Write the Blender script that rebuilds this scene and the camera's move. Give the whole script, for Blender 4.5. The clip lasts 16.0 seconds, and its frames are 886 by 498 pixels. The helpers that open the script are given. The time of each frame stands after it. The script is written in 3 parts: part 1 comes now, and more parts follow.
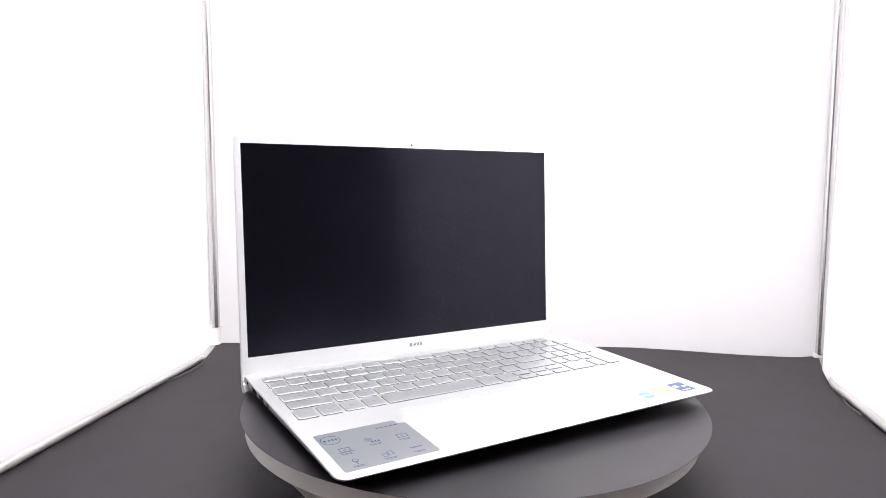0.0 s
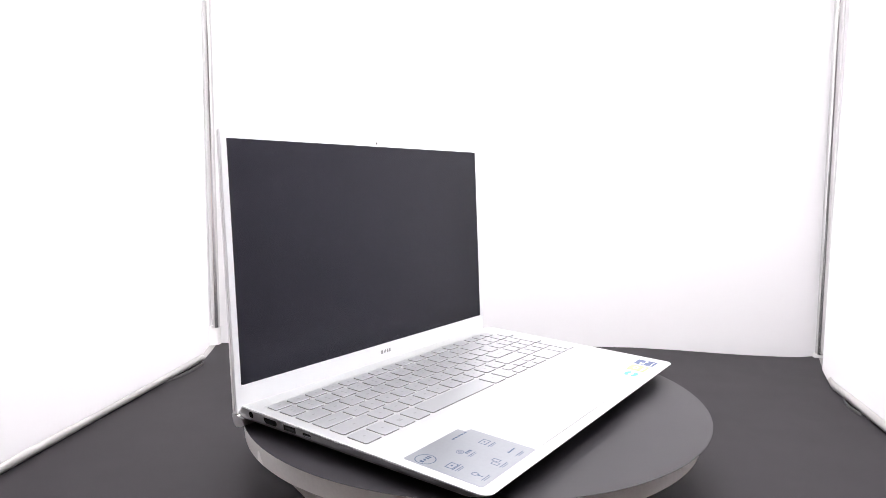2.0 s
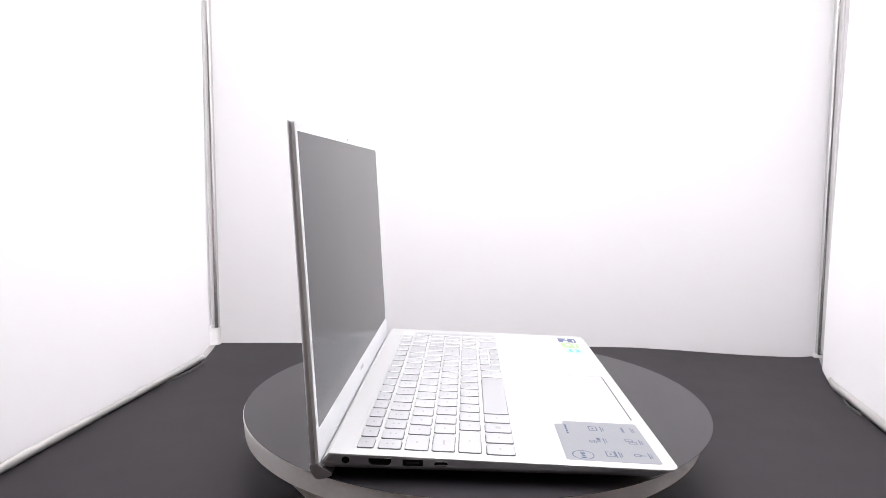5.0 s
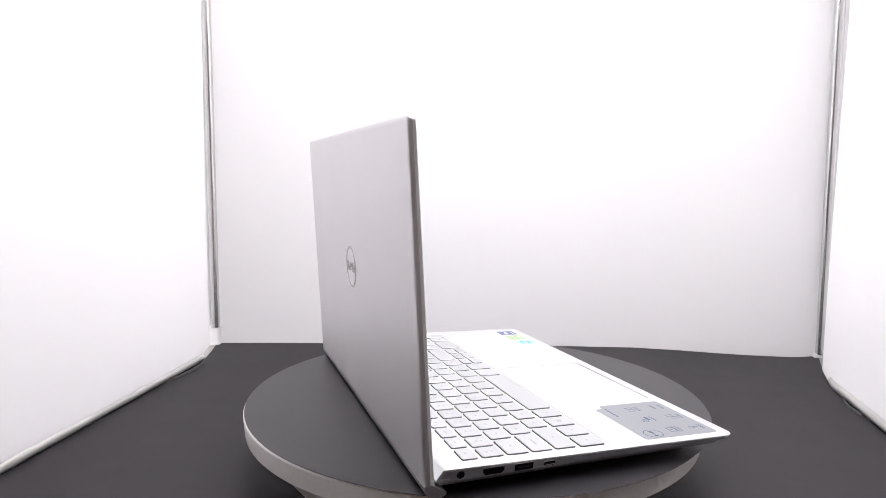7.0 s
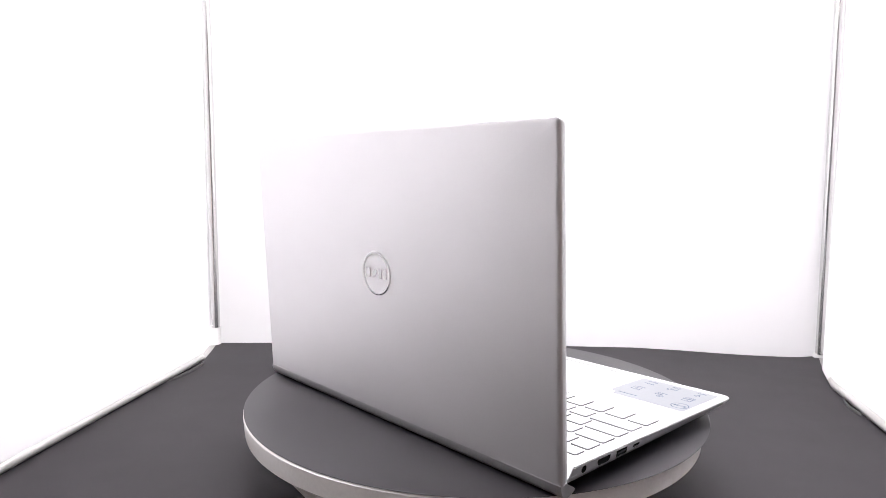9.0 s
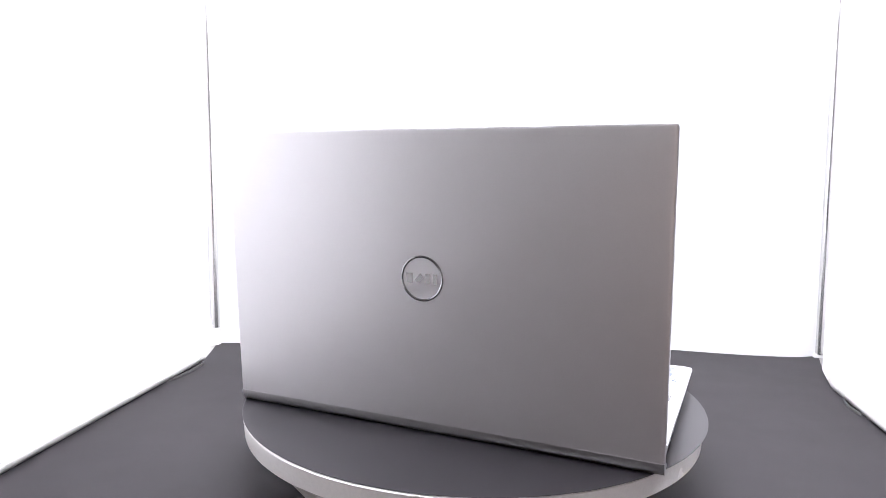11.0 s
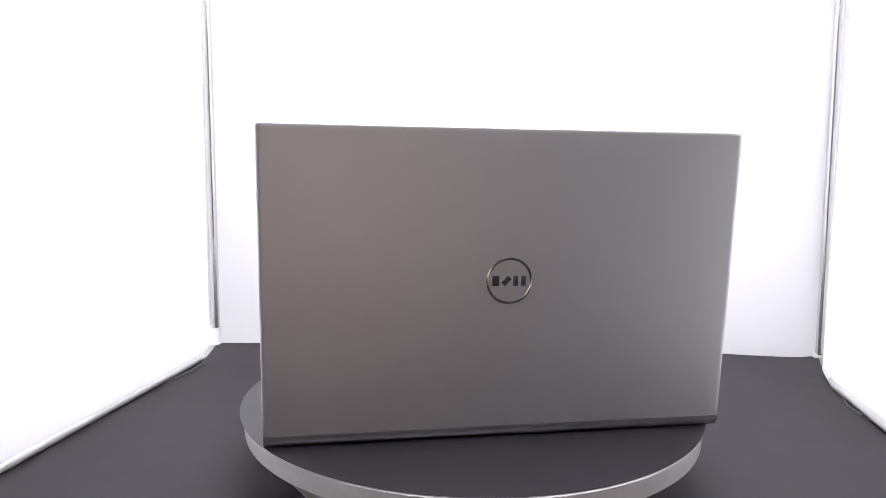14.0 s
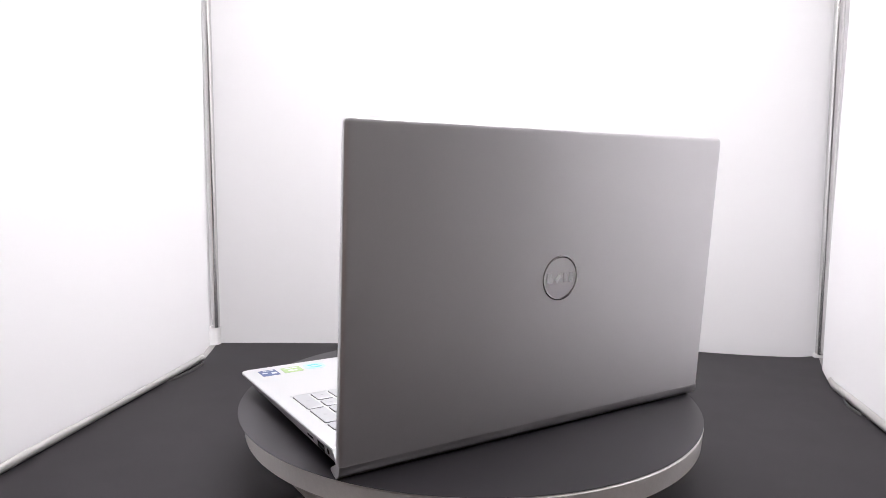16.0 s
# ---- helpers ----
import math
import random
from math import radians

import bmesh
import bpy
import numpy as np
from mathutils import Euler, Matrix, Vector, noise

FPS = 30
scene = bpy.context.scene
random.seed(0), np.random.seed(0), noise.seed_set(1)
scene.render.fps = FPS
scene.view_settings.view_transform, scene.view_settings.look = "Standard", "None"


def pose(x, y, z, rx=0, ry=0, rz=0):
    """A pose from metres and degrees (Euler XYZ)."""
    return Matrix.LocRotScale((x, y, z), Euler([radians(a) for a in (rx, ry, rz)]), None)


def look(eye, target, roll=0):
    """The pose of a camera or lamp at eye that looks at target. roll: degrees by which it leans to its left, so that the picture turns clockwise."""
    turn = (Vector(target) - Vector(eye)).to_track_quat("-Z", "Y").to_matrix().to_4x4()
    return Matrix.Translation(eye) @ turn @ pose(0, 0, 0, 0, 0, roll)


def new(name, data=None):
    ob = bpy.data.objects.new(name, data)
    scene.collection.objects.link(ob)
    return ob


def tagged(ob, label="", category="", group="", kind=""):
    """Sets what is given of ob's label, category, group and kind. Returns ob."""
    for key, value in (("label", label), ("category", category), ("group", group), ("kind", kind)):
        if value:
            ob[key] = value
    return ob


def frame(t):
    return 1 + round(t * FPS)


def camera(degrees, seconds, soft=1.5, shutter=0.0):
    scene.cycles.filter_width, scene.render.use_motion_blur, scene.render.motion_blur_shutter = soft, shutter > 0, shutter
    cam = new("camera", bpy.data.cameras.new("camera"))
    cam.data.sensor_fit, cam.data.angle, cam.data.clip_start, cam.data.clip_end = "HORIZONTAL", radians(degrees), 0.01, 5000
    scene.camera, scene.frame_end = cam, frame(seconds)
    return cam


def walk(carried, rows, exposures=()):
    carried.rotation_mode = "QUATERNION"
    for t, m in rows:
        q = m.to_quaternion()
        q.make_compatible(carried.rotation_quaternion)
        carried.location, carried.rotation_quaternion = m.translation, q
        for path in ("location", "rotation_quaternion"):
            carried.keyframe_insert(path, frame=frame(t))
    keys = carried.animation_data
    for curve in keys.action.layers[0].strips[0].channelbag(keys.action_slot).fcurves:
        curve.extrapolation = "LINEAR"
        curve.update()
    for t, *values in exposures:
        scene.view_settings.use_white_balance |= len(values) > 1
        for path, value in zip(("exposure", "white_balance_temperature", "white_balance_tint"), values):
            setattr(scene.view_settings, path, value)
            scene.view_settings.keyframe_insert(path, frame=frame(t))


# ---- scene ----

# ---------------------------------------------------------------- camera
cam = camera(67.0, 16.0, 0.7)
EYE = Vector((0.0, -0.5961, 0.1990))
VIEW = look(EYE, EYE + Vector((-0.04432, 0.99294, -0.11003)), 0.647)
EXPOSURES = [(0.0, 0.16, 6400, 12.5), (1.5, 0.12, 6400, 12.5), (2.5, 0.0, 6400, 12.5), (4.0, -0.16, 6400, 12.5), (7.0, -0.3, 6400, 12.5), (8.0, -0.24, 6400, 12.5),
             (9.0, 0.24, 6400, 12.5), (11.0, 0.66, 6100, 12.0), (12.5, 0.74, 6000, 12.0), (13.5, 0.36, 6000, 12.0), (14.0, 0.08, 6100, 12.0), (14.5, 0.06, 6200, 12.5),
             (15.2, 0.06, 6350, 12.5), (16.0, -0.40, 6400, 12.5)]
walk(cam, [(0.0, VIEW), (16.0, VIEW)], EXPOSURES)

# ---------------------------------------------------------------- world and lights
world = bpy.data.worlds.new("world")
scene.world = world
world.use_nodes = True
world.node_tree.nodes["Background"].inputs[0].default_value = (0.55, 0.6, 0.7, 1)
world.node_tree.nodes["Background"].inputs[1].default_value = 0.05


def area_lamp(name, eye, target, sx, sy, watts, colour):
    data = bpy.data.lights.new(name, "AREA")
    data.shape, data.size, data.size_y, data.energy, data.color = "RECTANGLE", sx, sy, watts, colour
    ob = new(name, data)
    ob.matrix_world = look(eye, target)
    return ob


LAMP_POWER = 7.0
area_lamp("led_light", (0.03, -0.02, 0.765), (0.03, -0.02, 0.0), 0.66, 0.70, LAMP_POWER, (1.0, 0.985, 0.97))


# lamps outside shine through the tent's side fabric; the back one is added fill
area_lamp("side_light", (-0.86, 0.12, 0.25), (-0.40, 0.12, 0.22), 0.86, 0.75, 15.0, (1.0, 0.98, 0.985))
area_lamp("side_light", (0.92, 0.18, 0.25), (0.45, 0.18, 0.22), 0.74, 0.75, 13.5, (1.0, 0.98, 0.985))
area_lamp("back_fill", (0.05, 0.95, 0.32), (0.05, 0.43, 0.30), 0.9, 0.7, 12.5, (1.0, 0.98, 0.99))
# added room fill from above; low warm lamp far behind the tent's open front
area_lamp("room_fill", (0.3, -1.1, 1.9), (0.3, -1.1, 0.0), 0.8, 0.6, 6.0, (1.0, 0.92, 0.88))
area_lamp("warm_light", (0.15, -2.1, 0.0), (0.0, 0.0, 0.12), 0.8, 0.5, 1.5, (1.0, 0.66, 0.48))



# ---------------------------------------------------------------- materials
def material(name, colour, rough=0.5, metal=0.0, spec=0.5, grain=0.0, grain_size=400.0, stain=0.0, stain_size=12.0, bump=0.0, bump_size=900.0,
             rough_var=0.0, random_tint=0.0, emit=0.0, coat=0.0):
    """Principled surface with grain and stains at two scales, and a fine bump."""
    m = bpy.data.materials.new(name)
    m.use_nodes = True
    nt = m.node_tree
    b = nt.nodes["Principled BSDF"]
    b.inputs["Roughness"].default_value, b.inputs["Metallic"].default_value = rough, metal
    b.inputs["Specular IOR Level"].default_value = spec
    b.inputs["Coat Weight"].default_value = coat
    if emit:
        b.inputs["Emission Color"].default_value = (*colour, 1)
        b.inputs["Emission Strength"].default_value = emit
    co = nt.nodes.new("ShaderNodeTexCoord")

    def noise_at(size, detail):
        n = nt.nodes.new("ShaderNodeTexNoise")
        n.inputs["Scale"].default_value, n.inputs["Detail"].default_value = size, detail
        nt.links.new(co.outputs["Object"], n.inputs["Vector"])
        return n.outputs["Fac"]

    def scaled(fac, amount):
        r = nt.nodes.new("ShaderNodeMapRange")
        r.inputs["From Min"].default_value, r.inputs["From Max"].default_value = 0.25, 0.75
        r.inputs["To Min"].default_value, r.inputs["To Max"].default_value = 1 - amount, 1 + amount
        nt.links.new(fac, r.inputs["Value"])
        return r.outputs["Result"]

    def times(a, c):
        x = nt.nodes.new("ShaderNodeMath")
        x.operation = "MULTIPLY"
        nt.links.new(a, x.inputs[0])
        nt.links.new(c, x.inputs[1])
        return x.outputs[0]

    factor = None
    for amount, size, detail in ((grain, grain_size, 2.0), (stain, stain_size, 4.0)):
        if amount:
            f = scaled(noise_at(size, detail), amount)
            factor = f if factor is None else times(factor, f)
    if random_tint:
        info = nt.nodes.new("ShaderNodeObjectInfo")
        f = scaled(info.outputs["Random"], random_tint)
        factor = f if factor is None else times(factor, f)
    if factor is None:
        b.inputs["Base Color"].default_value = (*colour, 1)
    else:
        mix = nt.nodes.new("ShaderNodeVectorMath")
        mix.operation = "SCALE"
        mix.inputs[0].default_value = colour
        nt.links.new(factor, mix.inputs["Scale"])
        nt.links.new(mix.outputs[0], b.inputs["Base Color"])
    if rough_var:
        r = nt.nodes.new("ShaderNodeMath")
        r.operation = "MULTIPLY"
        r.inputs[1].default_value = rough
        nt.links.new(scaled(noise_at(25.0, 3.0), rough_var), r.inputs[0])
        nt.links.new(r.outputs[0], b.inputs["Roughness"])
    if bump:
        bp = nt.nodes.new("ShaderNodeBump")
        bp.inputs["Strength"].default_value, bp.inputs["Distance"].default_value = bump, 0.0005
        nt.links.new(noise_at(bump_size, 3.0), bp.inputs["Height"])
        nt.links.new(bp.outputs[0], b.inputs["Normal"])
    return m


LID = material("lid_aluminium", (0.69, 0.678, 0.695), 0.47, 0.84, grain=0.03, grain_size=1500, stain=0.02, stain_size=8, bump=0.05, bump_size=2500, rough_var=0.06)
SILVER = material("silver_palmrest", (0.72, 0.725, 0.735), 0.45, 0.78, grain=0.03, grain_size=1500, stain=0.02, stain_size=9, bump=0.05, bump_size=2500, rough_var=0.06)
PAD = material("touchpad_surface", (0.70, 0.705, 0.715), 0.47, 0.75, grain=0.02, grain_size=1500, stain=0.02, stain_size=12)
SIDE = material("silver_side", (0.60, 0.592, 0.60), 0.34, 0.92, grain=0.04, grain_size=1200, bump=0.05, bump_size=2000)
BEZEL = material("silver_bezel", (0.86, 0.87, 0.89), 0.42, 0.15, grain=0.02, grain_size=1600, bump=0.06, bump_size=2500)
KEYCAP = material("silver_keycap", (0.60, 0.61, 0.63), 0.4, 0.8, grain=0.03, grain_size=1500, bump=0.06, bump_size=2500, random_tint=0.015)
# darker than KEYCAP: the shadow along each key's edge is in this colour
KEY_SIDE_SHADE = material("shaded_keycap_side", (0.18, 0.182, 0.19), 0.5, 0.2, grain=0.05)
LEGEND = material("grey_print", (0.42, 0.425, 0.44), 0.6)
WELL = material("keyboard_well", (0.06, 0.06, 0.065), 0.6, 0.0, grain=0.05)
GLASS = material("matte_display", (0.003, 0.003, 0.006), 0.19, 0.0, spec=0.38, stain=0.1, stain_size=6, rough_var=0.05)
GLASS.node_tree.nodes["Principled BSDF"].inputs["Specular Tint"].default_value = (0.82, 0.82, 1.0, 1)
DARK = material("black_plastic", (0.02, 0.02, 0.022), 0.5, grain=0.1)
RUBBER = material("black_rubber", (0.02, 0.02, 0.02), 0.8, grain=0.15)
PORT = material("port_shadow", (0.006, 0.006, 0.006), 0.9, spec=0.1)
CONTACT = material("port_metal", (0.018, 0.018, 0.019), 0.6, 0.0, grain=0.05)
UNDER = material("dark_underside", (0.06, 0.06, 0.063), 0.55, 0.2, grain=0.06)
TAPE = material("binding_tape_film", (0.16, 0.155, 0.155), 0.3, 0.4, grain=0.05)
LOGO = material("polished_steel", (0.5, 0.5, 0.505), 0.12, 1.0, rough_var=0.1)
CHIN_MARK = material("chin_mark_steel", (0.34, 0.34, 0.35), 0.3, 0.6)
STICKER = material("sticker_film", (0.34, 0.355, 0.385), 0.34, 0.55, grain=0.03, stain=0.03, stain_size=20)
STICKER_INK = material("sticker_ink", (0.05, 0.085, 0.16), 0.5)
BLUE = material("badge_blue", (0.03, 0.07, 0.22), 0.3, grain=0.05)
WHITE_INK = material("badge_white", (0.80, 0.82, 0.85), 0.4)
LIME = material("badge_lime", (0.40, 0.56, 0.24), 0.35, grain=0.03)
CYAN = material("badge_cyan", (0.06, 0.52, 0.72), 0.35, grain=0.03)
PALE = material("badge_pale_cyan", (0.50, 0.70, 0.82), 0.35, grain=0.02)
PLATE = material("cream_plastic", (0.90, 0.88, 0.865), 0.25, grain=0.03, stain=0.04, stain_size=9, rough_var=0.1)
SHEET = material("black_card", (0.0250, 0.0227, 0.0272), 0.38, grain=0.12, grain_size=900, stain=0.05, stain_size=14, bump=0.1, bump_size=1500, rough_var=0.03)
MAT = material("black_backdrop", (0.0200, 0.0174, 0.0210), 0.62, spec=0.35, grain=0.14, grain_size=800, stain=0.06, stain_size=6, bump=0.15, bump_size=1200, rough_var=0.03)
FABRIC = material("white_fabric", (0.84, 0.835, 0.84), 0.8, grain=0.02, grain_size=1200, stain=0.015, stain_size=5, bump=0.2, bump_size=1500)


def let_light_through(m, share):
    """Mixes a translucent layer into a fabric."""
    nt = m.node_tree
    b = nt.nodes["Principled BSDF"]
    tr = nt.nodes.new("ShaderNodeBsdfTranslucent")
    tr.inputs["Color"].default_value = (0.88, 0.87, 0.88, 1)
    mix = nt.nodes.new("ShaderNodeMixShader")
    mix.inputs[0].default_value = share
    nt.links.new(b.outputs[0], mix.inputs[1])
    nt.links.new(tr.outputs[0], mix.inputs[2])
    nt.links.new(mix.outputs[0], nt.nodes["Material Output"].inputs[0])


let_light_through(FABRIC, 0.4)
ROD = material("aluminium_rod", (0.66, 0.655, 0.65), 0.2, 0.95, grain=0.04, rough_var=0.2)
PALE_ROD = material("pale_rod", (0.60, 0.585, 0.575), 0.36, 0.5, grain=0.04, stain=0.05, stain_size=15, rough_var=0.15)
SLEEVE = material("white_plastic", (0.80, 0.79, 0.79), 0.45, grain=0.02)
ROOM = material("room_paint", (0.38, 0.365, 0.36), 0.8, stain=0.05, stain_size=2)
CARPET = material("room_floor", (0.09, 0.08, 0.075), 0.9, stain=0.1, stain_size=3, grain=0.1)
DIFFUSER = material("led_diffuser", (1.0, 0.985, 0.97), 0.5, emit=3.0)


# ---------------------------------------------------------------- mesh helpers (millimetres in, metres out)
def part(name, bm, mat, parent=None, label="", mapping=None, smooth=None):
    bmesh.ops.remove_doubles(bm, verts=bm.verts, dist=1e-4)
    bmesh.ops.recalc_face_normals(bm, faces=bm.faces)
    for v in bm.verts:
        c = mapping(v.co) if mapping else v.co
        v.co = Vector(c) * 0.001
    me = bpy.data.meshes.new(name)
    bm.to_mesh(me)
    bm.free()
    me.materials.append(mat)
    if smooth:
        me.shade_smooth()
        me.set_sharp_from_angle(angle=radians(smooth))
    ob = new(name, me)
    ob.parent = parent
    if label:
        tagged(ob, label)
    return ob


def rounded(x0, y0, x1, y1, r=2.0, seg=5, radii=None):
    """Corner-rounded rectangle, counter-clockwise; radii: front-left, front-right, back-right, back-left."""
    rs = radii or (r, r, r, r)
    out = []
    for (cx, cy, sx, sy, a0), q in zip(((x0, y0, 1, 1, 180), (x1, y0, -1, 1, 270), (x1, y1, -1, -1, 0), (x0, y1, 1, -1, 90)), rs):
        if q <= 0.01:
            out.append((cx, cy))
            continue
        for i in range(seg + 1):
            a = radians(a0 + 90 * i / seg)
            out.append((cx + sx * q + q * math.cos(a), cy + sy * q + q * math.sin(a)))
    return out


def inset(loop, d):
    """Moves a counter-clockwise loop inwards by d."""
    out = []
    n = len(loop)
    for i in range(n):
        a, b, c = Vector(loop[i - 1]), Vector(loop[i]), Vector(loop[(i + 1) % n])
        e, g = (b - a).normalized(), (c - b).normalized()
        na, nc = Vector((-e.y, e.x)), Vector((-g.y, g.x))
        k = na + nc
        k = k * (d / max(0.3, k.dot(na))) if k.length > 1e-6 else na * d
        out.append((b.x + k.x, b.y + k.y))
    return out


def slab(loop, z0, z1, holes=(), chamfer=0.0, bottom_chamfer=0.0, steps=1, bm=None):
    """A plate with an outline, holes and softened edges."""
    from mathutils.geometry import tessellate_polygon
    bm = bm or bmesh.new()
    rings = []
    if bottom_chamfer:
        for i in range(steps + 1):
            a = math.pi / 2 * i / steps
            rings.append((inset(loop, bottom_chamfer * (1 - math.sin(a))), z0 + bottom_chamfer * (1 - math.cos(a))))
    else:
        rings.append((loop, z0))
    if chamfer:
        for i in range(steps + 1):
            a = math.pi / 2 * i / steps
            rings.append((inset(loop, chamfer * (1 - math.cos(a))), z1 - chamfer * (1 - math.sin(a))))
    else:
        rings.append((loop, z1))
    vs = [[bm.verts.new((x, y, z)) for x, y in l] for l, z in rings]
    n = len(loop)
    for a, b in zip(vs, vs[1:]):
        for i in range(n):
            bm.faces.new((a[i], a[(i + 1) % n], b[(i + 1) % n], b[i]))
    hv = []
    for h in holes:
        lo = [bm.verts.new((x, y, z0)) for x, y in h]
        hi = [bm.verts.new((x, y, z1)) for x, y in h]
        hv.append((lo, hi))
        for i in range(len(h)):
            bm.faces.new((lo[i], hi[i], hi[(i + 1) % len(h)], lo[(i + 1) % len(h)]))
    for ring, level in ((vs[0], 0), (vs[-1], 1)):
        if not holes:
            bm.faces.new(ring if level else list(reversed(ring)))
            continue
        loops = [ring] + [h[level] for h in hv]
        flat = [v for l in loops for v in l]
        for tri in tessellate_polygon([[v.co.copy() for v in l] for l in loops]):
            try:
                bm.faces.new([flat[i] for i in tri])
            except ValueError:
                pass
    return bm


def box(x0, y0, z0, x1, y1, z1, bevel=0.0, bm=None):
    return slab(rounded(x0, y0, x1, y1, max(bevel, 0.0), 3) if bevel else [(x0, y0), (x1, y0), (x1, y1), (x0, y1)], z0, z1, chamfer=bevel, bottom_chamfer=bevel, bm=bm)


def lathe(profile, seg=128, bm=None, cx=0.0, cy=0.0):
    """Turns (radius, z) pairs about the upright axis; the ends are closed."""
    bm = bm or bmesh.new()
    rings = [[bm.verts.new((cx + r * math.cos(2 * math.pi * i / seg), cy + r * math.sin(2 * math.pi * i / seg), z)) for i in range(seg)] for r, z in profile]
    for a, b in zip(rings, rings[1:]):
        for i in range(seg):
            bm.faces.new((a[i], a[(i + 1) % seg], b[(i + 1) % seg], b[i]))
    bm.faces.new(list(reversed(rings[0])))
    bm.faces.new(rings[-1])
    return bm


def tube(points, radius, seg=16, bm=None):
    """A round rod along points."""
    bm = bm or bmesh.new()
    pts = [Vector(q) for q in points]
    rings = []
    for i, q in enumerate(pts):
        way = (pts[min(i + 1, len(pts) - 1)] - pts[max(i - 1, 0)]).normalized()
        side = way.cross(Vector((0, 0, 1)) if abs(way.z) < 0.9 else Vector((1, 0, 0))).normalized()
        up = side.cross(way)
        rings.append([bm.verts.new(q + (side * math.cos(2 * math.pi * k / seg) + up * math.sin(2 * math.pi * k / seg)) * radius) for k in range(seg)])
    for a, b in zip(rings, rings[1:]):
        for k in range(seg):
            bm.faces.new((a[k], a[(k + 1) % seg], b[(k + 1) % seg], b[k]))
    bm.faces.new(list(reversed(rings[0])))
    bm.faces.new(rings[-1])
    return bm


def extrude_x(profile, x0, x1, bm=None):
    """A bar along x with a (y, z) section."""
    bm = bm or bmesh.new()
    a = [bm.verts.new((x0, y, z)) for y, z in profile]
    b = [bm.verts.new((x1, y, z)) for y, z in profile]
    n = len(profile)
    for i in range(n):
        bm.faces.new((a[i], a[(i + 1) % n], b[(i + 1) % n], b[i]))
    bm.faces.new(list(reversed(a)))
    bm.faces.new(b)
    return bm


def ring_slab(cx, cy, r0, r1, z0, z1, a0=0.0, a1=360.0, seg=48, squash=1.0, bm=None, crown=0.0):
    """A flat ring, or a piece of one; crown raises its middle."""
    bm = bm or bmesh.new()
    full = a1 - a0 >= 360
    n = seg if full else seg + 1
    rows = []
    for i in range(n):
        a = radians(a0 + (a1 - a0) * i / seg)
        c, s = math.cos(a), math.sin(a) * squash
        rows.append([bm.verts.new((cx + r * c, cy + r * s, z)) for r, z in ((r0, z0), (r1, z0), (r1, z1), ((r0 + r1) / 2, z1 + crown), (r0, z1))])
    for i in range(seg):
        a, b = rows[i], rows[(i + 1) % n]
        for k in range(5):
            bm.faces.new((a[k], b[k], b[(k + 1) % 5], a[(k + 1) % 5]))
    if not full:
        bm.faces.new(list(reversed(rows[0])))
        bm.faces.new(rows[-1])
    return bm


# ---------------------------------------------------------------- the shooting tent
FLOOR = -65.0
WALL_TOP = 800.0


def curtain(name, plan, z0, z1, thick, label, ripple=0.0, lift=None):
    """A hanging fabric sheet over a plan line, with thickness and slight waves."""
    pts = [Vector(q) for q in plan]
    line = []
    for a, b in zip(pts, pts[1:]):
        n = max(1, int((b - a).length / 25))
        line += [a.lerp(b, i / n) for i in range(n)]
    line.append(pts[-1])
    rows = 36
    bm = bmesh.new()
    grid = []
    for side in (0, 1):
        g = []
        for j in range(rows + 1):
            h = j / rows
            row = []
            for i, q in enumerate(line):
                way = (line[min(i + 1, len(line) - 1)] - line[max(i - 1, 0)]).normalized()
                out = Vector((way.y, -way.x))
                w = ripple * noise.noise(Vector((q.x * 0.006, q.y * 0.006, h * 2.2))) * math.sin(math.pi * min(1, i / max(1, len(line) - 1)))
                w += side * thick
                base = z0 + (lift(q) if lift else 0.0)
                row.append(bm.verts.new((q.x + out.x * w, q.y + out.y * w, base + (z1 - base) * h)))
            g.append(row)
        grid.append(g)
    cols = len(line)
    for g in grid:
        for j in range(rows):
            for i in range(cols - 1):
                bm.faces.new((g[j][i], g[j][i + 1], g[j + 1][i + 1], g[j + 1][i]))
    a, b = grid
    for j in range(rows):
        for i in (0, cols - 1):
            bm.faces.new((a[j][i], a[j + 1][i], b[j + 1][i], b[j][i]))
    for i in range(cols - 1):
        for j in (0, rows):
            bm.faces.new((a[j][i], a[j][i + 1], b[j][i + 1], b[j][i]))
    return tagged(part(name, bm, FABRIC, smooth=40), label, "wall", kind="structure")


# black backdrop on the tent's bottom: its far edge bows, its far corners are cut
mat_loop = [(-470, -900), (420, -900), (424, 0), (438, 104), (446, 160), (459, 246), (478, 300), (500, 360), (522, 413),
            (492, 401), (466, 401), (420, 405), (377, 412.5), (318, 426), (251, 436), (160, 436), (0, 430), (-172, 424.5), (-300, 416), (-394, 407), (-384, 350), (-377, 308), (-381, 300), (-402, 70), (-414, -58)]
tagged(part("floor", slab(mat_loop, FLOOR - 3, FLOOR), MAT), "black matte backdrop sheet on the tent's bottom", "backdrop", kind="structure")
tagged(part("table_top", box(-900, -1000, FLOOR - 40, 950, 900, FLOOR - 6, 4), ROOM), "plain grey table top under the tent", "table top", kind="structure")

